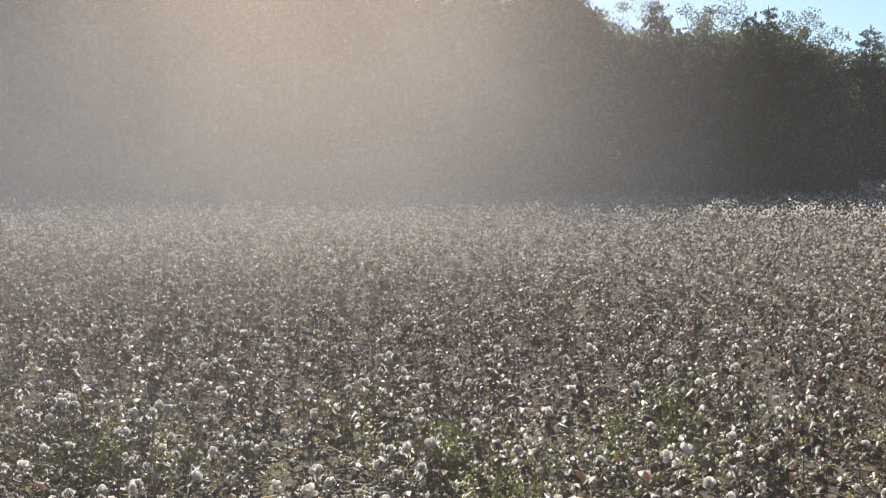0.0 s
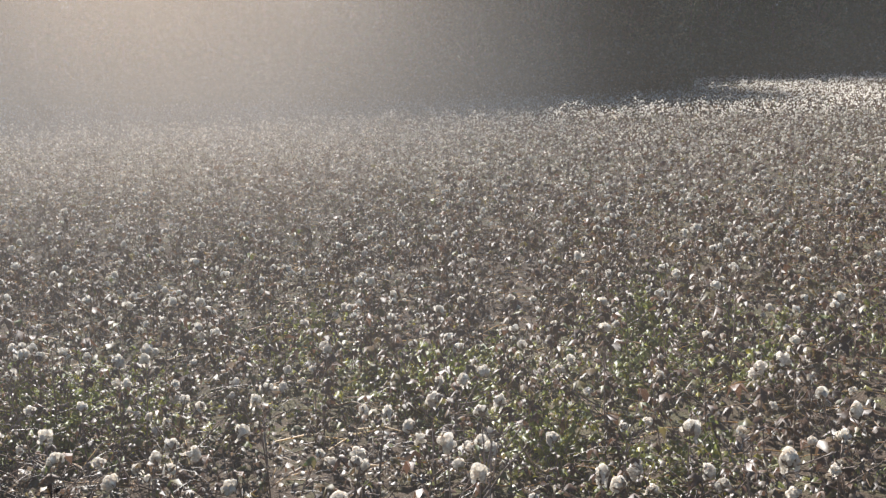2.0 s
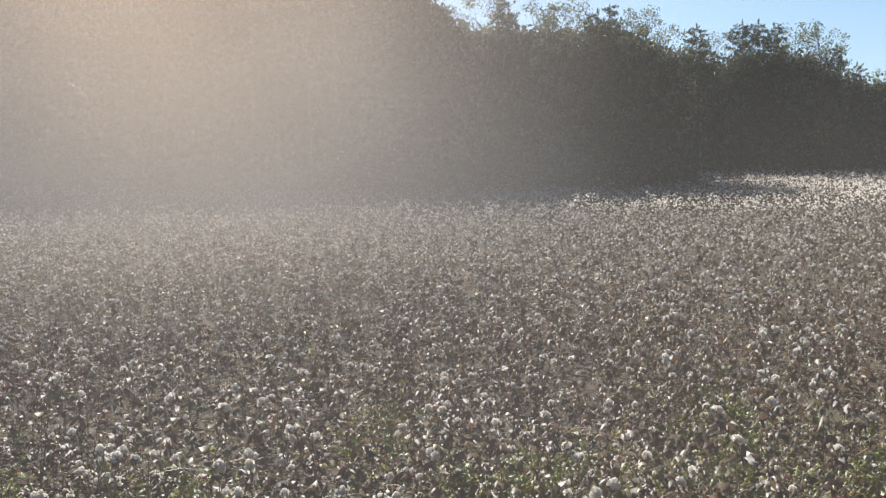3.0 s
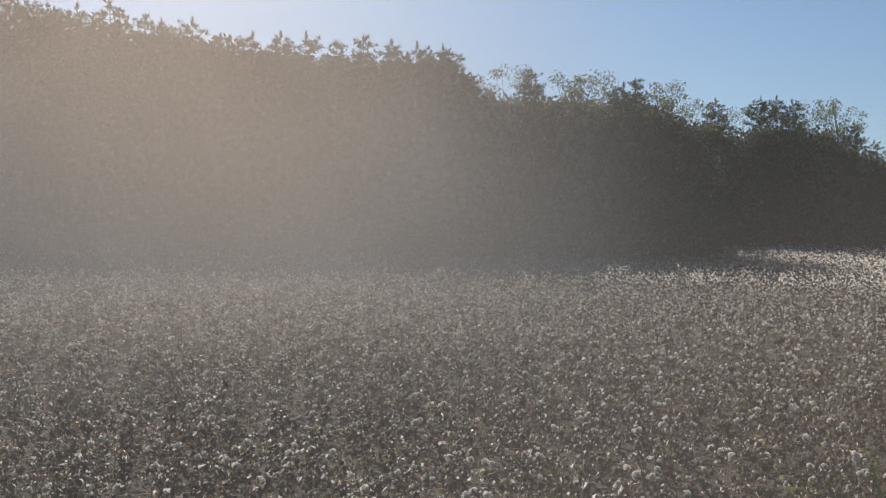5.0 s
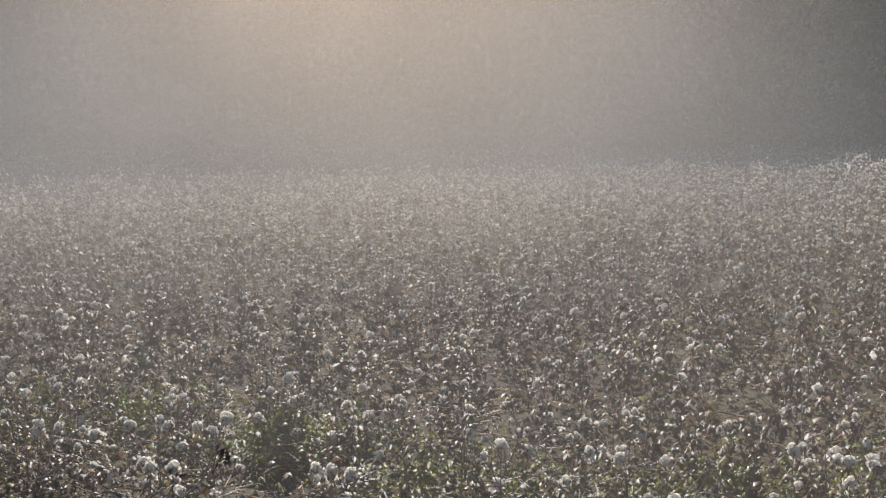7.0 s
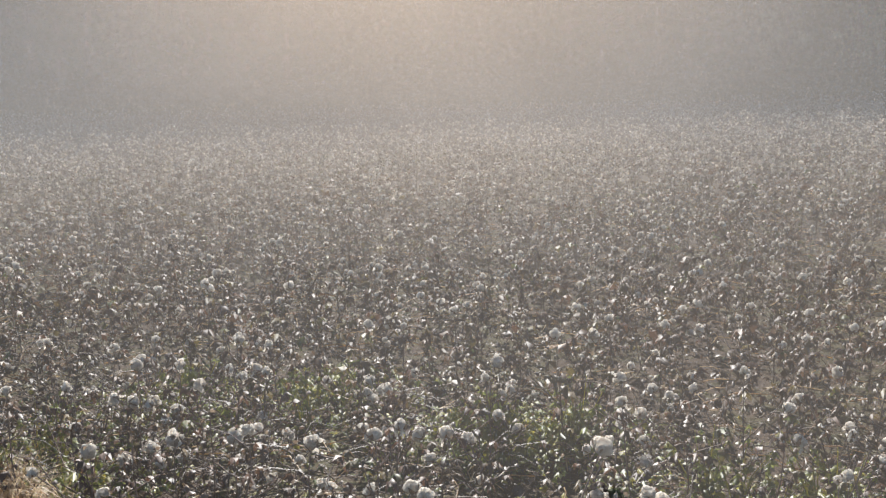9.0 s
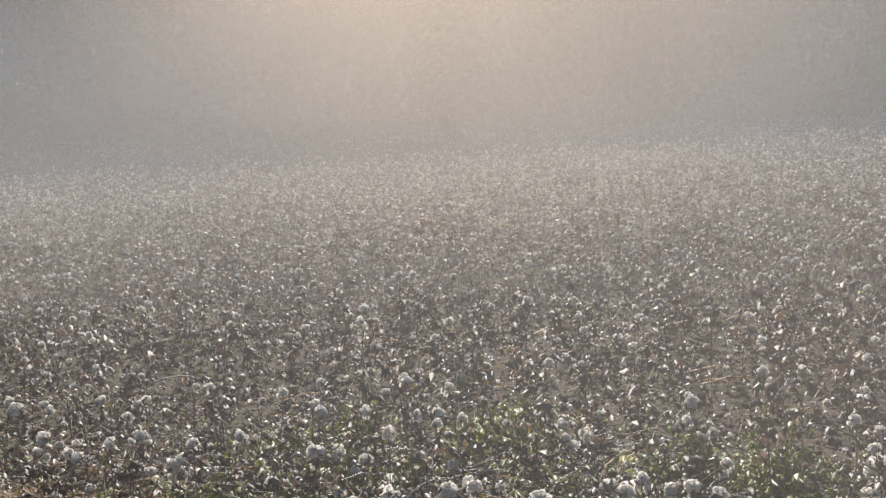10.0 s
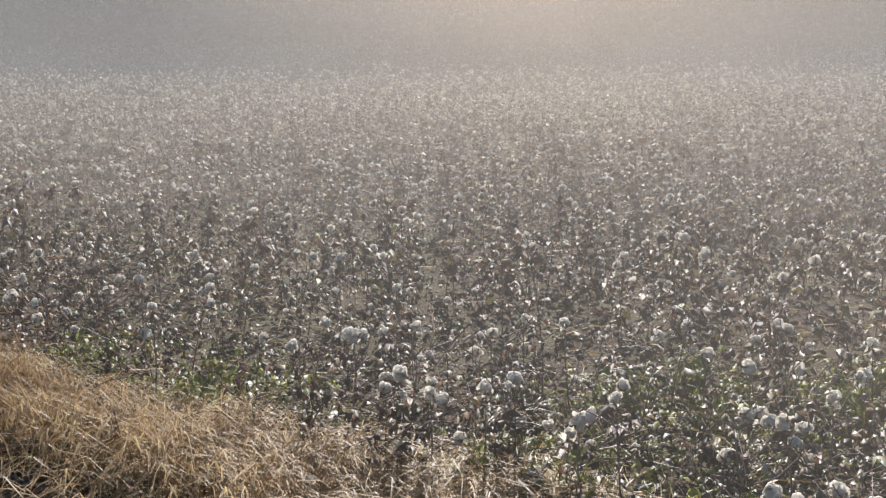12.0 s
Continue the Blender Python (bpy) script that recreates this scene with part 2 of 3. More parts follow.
def boll_piece(seed, rings=5, around=7, bur=True):
    """An open boll: four or five locks of fluff, each of puffs that swell and droop unevenly, over the split bur."""
    g = np.random.default_rng(seed)
    locks, phase = int(g.integers(4, 6)), g.uniform(0, 6)
    v, t = ball(rings, around)
    droop = g.uniform(0.004, 0.016)
    puffs = [((0, 0, g.uniform(0.006, 0.014)), g.uniform(0.015, 0.020))]
    for n in range(locks):
        a = 2 * math.pi * n / locks + phase + g.normal(0, 0.22)
        grow = g.uniform(0.7, 1.2)
        for r, z, size in ((0.013, 0.004, 0.0165), (0.021, -0.5 * droop, 0.0145), (0.024, -1.6 * droop, 0.0105))[: 3 if rings > 4 else 2]:
            puffs.append(((r * math.cos(a) + g.normal(0, 0.0025), r * math.sin(a) + g.normal(0, 0.0025), z + g.normal(0, 0.004)), size * grow))
        if rings > 4 and g.random() < 0.16:
            for k in range(1, 5):
                puffs.append(((0.024 * math.cos(a) + g.normal(0, 0.002), 0.024 * math.sin(a) + g.normal(0, 0.002), -0.012 * k - 0.006), 0.0115 - 0.0014 * k))
    if rings < 4 or around < 6:
        puffs = [(np.array(at) * 0.8, size * 1.25) for at, size in (puffs[:2] + puffs[3:4])] if rings > 3 else [((0, 0, 0), 0.029)]
    out = []
    for at, size in puffs:
        w = v * (1 + 0.3 * (g.random(len(v)) - 0.5))[:, None] * size * g.uniform(0.85, 1.15, 3)
        out.append((w + at, t, np.zeros(len(t), int)))
    if bur:
        out.append(bur_piece(seed))
    return joined(out)


def bur_piece(seed):
    """The split dry bur under a boll: one pointed segment between each two locks."""
    g = np.random.default_rng(seed)
    locks, phase = int(g.integers(4, 6)), g.uniform(0, 6)
    out = []
    for n in range(locks):
        a = 2 * math.pi * (n + 0.5) / locks + phase
        c, s = math.cos(a), math.sin(a)
        q = [(0, 0, -0.028), (0.016 * c - 0.011 * s, 0.016 * s + 0.011 * c, -0.022), (0.016 * c + 0.011 * s, 0.016 * s - 0.011 * c, -0.022), (0.036 * c, 0.036 * s, -0.008), (0.041 * c, 0.041 * s, 0.006)]
        out.append(piece(q, [(0, 1, 2), (1, 3, 2), (1, 4, 3), (3, 4, 2)], 1))
    return joined(out)


def leaf_piece(seed, size, mat=0, simple=False):
    """A withered three-lobed leaf, curled along its ribs, drooping from its stalk at the origin."""
    g = np.random.default_rng(seed)
    if simple:
        wide = 0.35 + 0.75 * (seed % 5) / 4
        q = np.array([(0, 0, -0.08), (0.45, 0.42 * wide, -0.12), (1.0, 0.0, -0.3), (0.5, -0.42 * wide, -0.14), (0.48, 0.0, 0.16)]) * size
        q += g.normal(0, 0.06 * size, q.shape)
        return piece(q, [(4, 0, 1), (4, 1, 2), (4, 2, 3), (4, 3, 0)], mat)
    q = np.array([(0, 0, 0), (0.12, 0.32, 0), (0.42, 0.62, 0), (0.52, 0.24, 0), (1.0, 0.03, 0), (0.5, -0.26, 0), (0.40, -0.60, 0), (0.1, -0.30, 0), (0.38, 0, 0)], float)
    q[:, 2] = 0.2 - g.uniform(0.5, 1.1) * ((q[:, 0] - 0.38) ** 2 + q[:, 1] ** 2) - 0.25 * (np.arange(9) % 2 == 0)
    q[8, 2] = 0.22
    q[:, 1] *= g.uniform(0.6, 1.0)
    q += g.normal(0, 0.06, q.shape)
    return piece(q * size, [(8, 0, 1), (8, 1, 2), (8, 2, 3), (8, 3, 4), (8, 4, 5), (8, 5, 6), (8, 6, 7), (8, 7, 0)], mat)


# ---- lie of the land ----
def rise(x, y):
    """Height of the ground: level by the track, then rising gently to the woods."""
    s = np.interp(x, [-45, -20, 0, 14, 26, 60], [0.0385, 0.037, 0.035, 0.036, 0.0425, 0.0435])
    far = np.clip(np.minimum(y, 78) - 4, 0, None)
    soft = np.where(far < 12, far * far / 24, far - 6)
    return s * soft + 0.02 * np.sin(x * 0.7 + 0.3 * y) * np.exp(-((y / 40) ** 2))


def verge(x):
    return 3.17 - 0.475 * x


ROW = np.array((0.903, -0.429))
ACROSS = np.array((0.429, 0.903))
MID_X, MID_Y, EYE_Z = 3.4, -1.35, 1.87
WOOD_Y, WOOD_X, BACK_Y = 51.0, 22.3, 70.0  # front of the nearer wood, its corner, and the recessed wood


def ground_sheet():
    def steps(near, far, fine, grow):
        out, d = [0.0], fine
        while out[-1] < far:
            out.append(out[-1] + d)
            if out[-1] > near:
                d *= grow
        return np.array(out)
    a = steps(14, 2600, 0.35, 1.12)
    xs = np.concatenate([-a[:0:-1], a]) + 1
    ys = np.concatenate([-steps(4, 1500, 0.6, 1.3)[:0:-1], steps(30, 2600, 0.35, 1.1)])
    gx, gy = np.meshgrid(xs, ys)
    gz = rise(gx, gy) + 0.015 * rng.standard_normal(gx.shape) * (np.hypot(gx, gy) < 40)
    w = len(xs)
    i = (np.arange(len(ys) - 1)[:, None] * w + np.arange(w - 1)).ravel()
    t = np.concatenate([np.stack([i, i + 1, i + w + 1], 1), np.stack([i, i + w + 1, i + w], 1)])
    p = (np.stack([gx, gy, gz], -1).reshape(-1, 3), t, np.zeros(len(t), int))
    return tagged(new("ground", mesh_of("ground", p, [SOIL])), "bare brown field soil with dry litter", "ground", kind="structure")


ground_sheet()


# ---- trees ----
def part(name, me, parent, label=""):
    ob = new(name, me)
    ob.parent = parent
    return tagged(ob, label) if label else ob


def quads(centres, along, across):
    """Loose four-cornered leaves or needle sprays, slightly folded."""
    n = len(centres)
    v = np.stack([centres - along, centres + across, centres + along, centres - across], 1).reshape(-1, 3)
    i = np.arange(n)[:, None] * 4
    t = np.concatenate([i + (0, 1, 2), i + (0, 2, 3)])
    return v, t, np.zeros(len(t), int)


def unit(g, n):
    d = g.standard_normal((n, 3))
    return d / np.linalg.norm(d, axis=1)[:, None]


def pine_meshes(seed, height, spread, bare=0.1):
    g = np.random.default_rng(seed)
    lean = g.normal(0, 0.012, 2)
    hs = np.linspace(0, 1, 7)
    spine = np.stack([lean[0] * height * hs**2, lean[1] * height * hs**2, hs * height], 1)
    wood = [tube(spine, 0.12 * (1 - hs) ** 0.8 * height / 16 + 0.015, 6)]
    c, al, ac = [], [], []
    h = bare
    while h < 0.985:
        u = (h - bare) / (1 - bare)
        reach = spread * (0.5 + 0.65 * u) * (1 - u) ** 0.5 * 1.25 + 0.3
        for a in g.uniform(0, 6.28) + np.arange(int(g.integers(3, 6))) * 1.4:
            r = reach * g.uniform(0.55, 1.15)
            base = np.array([lean[0] * height * h**2, lean[1] * height * h**2, h * height])
            tip = base + (r * math.cos(a), r * math.sin(a), r * g.uniform(0.05, 0.5))
            wood.append(tube([base, (base + tip) / 2 - (0, 0, 0.06 * r), tip], [0.03, 0.022, 0.008], 3))
            k = max(3, int(r * 4.5))
            for s in np.linspace(0.35, 1.0, k):
                at = base + (tip - base) * s + g.normal(0, 0.1, 3)
                m = 12
                d = unit(g, m) + (0.3 * math.cos(a), 0.3 * math.sin(a), 0.45)
                d /= np.linalg.norm(d, axis=1)[:, None]
                ln = g.uniform(0.10, 0.22, m)[:, None]
                c.append(at + d * ln)
                al.append(d * ln)
                w = np.cross(d, unit(g, m))
                ac.append(w / (np.linalg.norm(w, axis=1)[:, None] + 1e-6) * 0.042)
        h += g.uniform(0.018, 0.034)
    top = np.array([lean[0] * height, lean[1] * height, height])
    d = unit(g, 24) * (0.5, 0.5, 1) + (0, 0, 0.6)
    c.append(top - (0, 0, 0.25) + d * 0.2), al.append(d * 0.2), ac.append(unit(g, 24) * 0.05)
    crown = quads(np.concatenate(c), np.concatenate(al), np.concatenate(ac))
    return mesh_of("pine_trunk", joined(wood), [BARK]), mesh_of("pine_crown", crown, [PINE], False)


def broadleaf_meshes(seed, height, spread, clumps=70, leaves=60):
    g = np.random.default_rng(seed)
    hs = np.linspace(0, 1, 6)
    bend = g.normal(0, 0.04, 2) * height
    spine = np.stack([bend[0] * hs**2, bend[1] * hs**2, hs * height * 0.85], 1)
    wood = [tube(spine, 0.2 * (1 - 0.92 * hs) * height / 15, 6)]
    c, al, ac = [], [], []
    for n in range(clumps):
        h = 0.22 + 0.76 * (n + g.random()) / clumps
        u = (h - 0.22) / 0.78
        reach = spread * (math.sin(math.pi * (0.18 + 0.70 * u)) ** 0.7) * g.uniform(0.35, 1.1)
        a = g.uniform(0, 6.28)
        s = min(h * 0.8, 0.8)
        base = np.array([bend[0] * s**2, bend[1] * s**2, s * height * 0.85])
        tip = np.array([base[0] + reach * math.cos(a), base[1] + reach * math.sin(a), h * height])
        wood.append(tube([base, base * 0.45 + tip * 0.55 - (0, 0, 0.15), tip], [0.06, 0.035, 0.01], 3))
        r = g.uniform(0.5, 1.05) * spread / 3
        d = unit(g, leaves) * (g.random((leaves, 1)) ** 0.45) * (r, r, r * 0.75)
        c.append(tip + d)
        ln = unit(g, leaves)
        al.append(ln * g.uniform(0.07, 0.13, (leaves, 1)))
        w = np.cross(ln, unit(g, leaves))
        ac.append(w / (np.linalg.norm(w, axis=1)[:, None] + 1e-6) * g.uniform(0.05, 0.08, (leaves, 1)))
    crown = quads(np.concatenate(c), np.concatenate(al), np.concatenate(ac))
    return mesh_of("broadleaf_trunk", joined(wood), [BARK]), mesh_of("broadleaf_crown", crown, [AUTUMN], False)


PINE_H, BROAD_H = 16.0, 15.0
PINES = [pine_meshes(40 + n, PINE_H, (1.9, 1.6, 2.2, 1.7)[n]) for n in range(4)]
BROADS = [broadleaf_meshes(60 + n, BROAD_H, (3.0, 3.4, 2.7)[n]) for n in range(3)]
TREE_OF = {}


def plant_tree(kind, n, x, y, top, label):
    """A tree at x, y whose tip reaches the height top above the plain."""
    z = float(rise(x, y)) - 0.05
    full = PINE_H if kind == "pine_tree" else BROAD_H
    s = (top - z) / full
    m = pose(x, y, z, 0, 0, rng.uniform(0, 360)) @ Matrix.Diagonal((s, s, s, 1))
    if (kind, n) in TREE_OF:
        ob = copy_thing(TREE_OF[kind, n], m)
        ob.scale = (s, s, s)
    else:
        ob = new(kind)
        trunk, crown = (PINES if kind == "pine_tree" else BROADS)[n]
        part("trunk", trunk, ob)
        part("crown", crown, ob)
        ob.matrix_basis = m
        TREE_OF[kind, n] = ob
    return tagged(ob, label, "tree", "trees along the field edge")


# wall of planted pines behind the nearer end of the field
px = -46.0
while px < 10.4:
    py = WOOD_Y + 1.4 + rng.uniform(-0.5, 1.1)
    az = math.degrees(math.atan2(px - MID_X, py - MID_Y))
    el = float(np.interp(az, [-30, -12, -8, -6, 0, 6, 7.4], [13.3, 12.9, 12.4, 11.8, 11.6, 11.4, 10.9])) + rng.uniform(-0.6, 0.15)
    top = EYE_Z + math.hypot(px - MID_X, py - MID_Y) * math.tan(radians(el))
    plant_tree("pine_tree", int(rng.integers(4)), px, py, top, "tall slender dark green pine in a hazy planted row")
    px += rng.uniform(1.05, 1.6)

# mixed trees to the corner of the wood, then the recessed edge: bearing, tip angle, distance
EDGE = [("broadleaf_tree", 9.3, 10.2, 54.5), ("pine_tree", 10.5, 10.0, 54), ("broadleaf_tree", 12.7, 9.9, 54.5), ("broadleaf_tree", 13.7, 9.9, 55), ("pine_tree", 15.4, 9.3, 54),
        ("pine_tree", 16.2, 9.5, 54.5), ("broadleaf_tree", 17.4, 9.4, 54), ("broadleaf_tree", 18.5, 8.7, 55), ("pine_tree", 20.0, 8.4, 72), ("broadleaf_tree", 21.3, 8.0, 72.5), ("pine_tree", 22.4, 8.4, 72),
        ("pine_tree", 23.1, 8.4, 72.5), ("pine_tree", 24.0, 8.2, 72), ("broadleaf_tree", 25.0, 8.2, 73), ("broadleaf_tree", 25.9, 8.2, 72), ("pine_tree", 26.8, 7.0, 72), ("pine_tree", 27.7, 6.1, 72.5),
        ("broadleaf_tree", 29.0, 5.8, 73), ("pine_tree", 30.4, 6.4, 72), ("pine_tree", 31.2, 6.4, 72.5), ("pine_tree", 32.0, 6.4, 72), ("broadleaf_tree", 33.4, 6.3, 72),
        ("pine_tree", 34.8, 6.4, 72), ("pine_tree", 36.4, 6.3, 72), ("broadleaf_tree", 38.4, 6.1, 72), ("pine_tree", 40.5, 6.2, 72)]
for n, (kind, az, el, d) in enumerate(EDGE):
    x, y = MID_X + d * math.tan(radians(az)), MID_Y + d
    top = EYE_Z + math.hypot(x - MID_X, d) * math.tan(radians(el))
    label = "dark green pine with a tufted crown" if kind == "pine_tree" else "broadleaf tree with thinning olive and tan leaves"
    plant_tree(kind, n % (4 if kind == "pine_tree" else 3), x, y, top, label + " at the field edge")


def woods(name, mat, x0, x1, y0, deep, count, size, leaf, leaves, seed, label, brush):
    """The depth of the wood behind the first trees: clumps of leaves too many to tell apart."""
    g = np.random.default_rng(seed)
    x = g.uniform(x0, x1, count)
    y = y0 + np.abs(g.normal(0, deep, count))
    az = np.degrees(np.arctan2(x - MID_X, y - MID_Y))
    el = np.interp(az, [-30, -12, 0, 6.5, 8, 17, 19, 22, 25.5, 28, 31, 40], [12.1, 11.8, 10.8, 10.6, 8.9, 8.2, 7.2, 7.0, 6.9, 5.2, 5.6, 5.6])
    z0 = rise(x, y)
    top = EYE_Z + np.hypot(x - MID_X, y - MID_Y) * np.tan(np.radians(el)) - size * 0.7
    z = z0 + g.uniform(0.0, 1.0, count) ** 1.1 * (top - z0)
    k = int(count * brush)
    z[:k] = z0[:k] + g.uniform(0.1, 1.5, k)
    y[:k] = y0 - 1.0 + g.uniform(0, 0.9, k)
    n = count * leaves
    r = np.repeat(g.uniform(0.6, 1.2, count) * size, leaves)[:, None]
    c = unit(g, n) * (g.random((n, 1)) ** 0.4) * r + np.repeat(np.stack([x, y, z], 1), leaves, 0)
    c[:, 2] = np.maximum(c[:, 2], rise(c[:, 0], c[:, 1]) + 0.05)
    a = unit(g, n)
    w = np.cross(a, unit(g, n))
    w /= np.linalg.norm(w, axis=1)[:, None] + 1e-6
    p = quads(c, a * g.uniform(0.6, 1.2, (n, 1)) * leaf, w * leaf * 0.65)
    tagged(new(name, mesh_of(name, p, [mat], False)), label, "woods", kind="stuff")


woods("woods", AIRY, -55, 10.5, WOOD_Y + 1.8, 1.8, 4000, 1.1, 0.21, 80, 5, "dull tan autumn wood in sunlit haze", 0.10)
woods("brush", AIRY, -55, WOOD_X - 0.5, WOOD_Y + 0.3, 0.4, 1500, 0.6, 0.105, 70, 9, "tan brush along the foot of the wood", 1.0)
woods("woods", THICKET, 7.6, WOOD_X, WOOD_Y + 2.6, 1.8, 1500, 1.0, 0.14, 110, 6, "shaded olive wood at the field corner", 0.25)
woods("woods", THICKET, WOOD_X - 3, WOOD_X + 0.3, WOOD_Y + 1.5, 9.0, 1300, 1.0, 0.165, 80, 12, "shaded brush round the corner of the wood", 0.3)
woods("woods", THICKET, 19, 74, BACK_Y + 0.8, 2.1, 3600, 1.1, 0.155, 80, 8, "dense dark shaded wood behind the field", 0.25)

# ---- cotton ----
def stalk_path(g, height):
    lean = g.normal(0, 0.05, 2)
    hs = np.linspace(0, 1, 5)
    return np.stack([lean[0] * hs**1.5 + g.normal(0, 0.008, 5) * (hs > 0), lean[1] * hs**1.5 + g.normal(0, 0.008, 5) * (hs > 0), hs * height], 1)


def plant_plan(seed, bolls, leaves):
    """The spine, branches, and the places of bolls and leaves of one cotton plant."""
    g = np.random.default_rng(seed)
    height = g.uniform(0.42, 0.72)
    spine = stalk_path(g, height)
    branches, ends = [], []
    for n in range(max(bolls, 8)):
        h = g.uniform(0.25, 0.97)
        base = np.array([np.interp(h * height, spine[:, 2], spine[:, a]) for a in range(3)])
        a, r = g.uniform(0, 6.28), g.uniform(0.08, 0.26) * (1.25 - 0.6 * h)
        mid = base + (0.5 * r * math.cos(a), 0.5 * r * math.sin(a), 0.5 * r * g.uniform(0.3, 0.9))
        tip = base + (r * math.cos(a + g.normal(0, 0.2)), r * math.sin(a), r * g.uniform(0.4, 1.1))
        branches.append((base, mid, tip))
        ends.append(tip)
    if g.random() < 0.5:
        ends[0] = spine[-1]
    spots = []
    for n in range(leaves):
        h = g.uniform(0.12, 0.95) * height
        spots.append((np.array([np.interp(h, spine[:, 2], spine[:, a]) for a in range(3)]) + g.normal(0, 0.05, 3) * (1, 1, 0.4), g.uniform(0, 6.28), g.uniform(-0.6, 0.25)))
    return height, spine, branches, ends, spots


BOLL_MESHES = [mesh_of("boll", boll_piece(100 + n, 5, 8, False), [COTTON]) for n in range(8)]
BUR_MESHES = [mesh_of("bur", bur_piece(100 + n), [COTTON, BUR]) for n in range(8)]
BRACT_MESHES = []
for n in range(6):
    g_ = np.random.default_rng(700 + n)
    some = []
    for k in range(34):
        h = g_.uniform(0.03, 0.58)
        a, r = g_.uniform(0, 6.28), g_.uniform(0.01, 0.26)
        tip = 25 if k % 2 else 70
        some.append(moved(leaf_piece(700 + k, g_.uniform(0.014, 0.034) * (1.25 if k % 2 else 1), 0, True), np.array(pose(r * math.cos(a), r * math.sin(a), h, g_.uniform(-tip, tip), g_.uniform(-tip, tip), g_.uniform(0, 360)))))
    for k in range(15):
        a, r, h = g_.uniform(0, 6.28), g_.uniform(0.02, 0.14), g_.uniform(0.05, 0.5)
        b = np.array((r * math.cos(a), r * math.sin(a), h))
        d = np.array((math.cos(a + g_.normal(0, 0.6)), math.sin(a), g_.uniform(-0.25, 0.35))) * g_.uniform(0.08, 0.24)
        some.append(tube([b, b + d * 0.5 + (0, 0, 0.02), b + d], [0.0022, 0.0018, 0.001], 3))
    BRACT_MESHES.append(mesh_of("bracts", joined(some), [BRACT]))
LEAF_MESHES = [mesh_of("leaf", leaf_piece(200 + n, 0.068), [DRY_LEAF]) for n in range(8)]


def cotton_plant(seed, crest=None):
    """One plant; crest: the height of a large boll at its tip."""
    g = np.random.default_rng(seed)
    bolls, leaves = int(g.integers(1, 5)), int(g.integers(15, 21))
    height, spine, branches, ends, spots = plant_plan(seed, bolls, leaves)
    if crest:
        bolls, grow = max(bolls, 1), crest / height
        spine, spots = spine * (0.6, 0.6, grow), [(at * (1, 1, grow), a, tip) for at, a, tip in spots]
        branches = [tuple(p * (1, 1, grow) for p in b) for b in branches]
        ends = [e * (1, 1, grow) for e in ends]
        ends[0] = spine[-1] + (0, 0, 0.02)
        spine[:, :2] -= spine[-1, :2] * (spine[:, 2:] / crest)
        ends[0] = np.array((0, 0, crest))
    ob = new("cotton_plant")
    wood = [tube(spine, [0.0048, 0.0042, 0.0035, 0.0028, 0.0016], 5)] + [tube(b, [0.0032, 0.0025, 0.0018], 4) for b in branches]
    part("stem", mesh_of("stem", joined(wood), [STALK]), ob)
    tagged(part("dry_bract", BRACT_MESHES[seed % 6], ob, "crumbled straw-brown bracts and twigs"), kind="stuff")
    for n in range(bolls):
        k = int(g.integers(8))
        b = part("boll", BOLL_MESHES[k], ob)
        part("bur", BUR_MESHES[k], b, "dry brown split bur")
        s = g.uniform(0.85, 1.12) if crest and n == 0 else g.uniform(0.55, 0.95)
        b.matrix_basis = pose(*ends[n], g.normal(0, 35), g.normal(0, 35), g.uniform(0, 360)) @ Matrix.Diagonal((s, s, s, 1))
    for at, a, tip in spots:
        b = part("leaf", LEAF_MESHES[int(g.integers(8))], ob)
        s = g.uniform(0.5, 1.1)
        b.matrix_basis = pose(*at, g.normal(0, 18), -math.degrees(tip), math.degrees(a)) @ Matrix.Diagonal((s, s, s, 1))
    return tagged(ob, "withered brown cotton plant with open white bolls", "cotton plant", "cotton plants by the field edge")


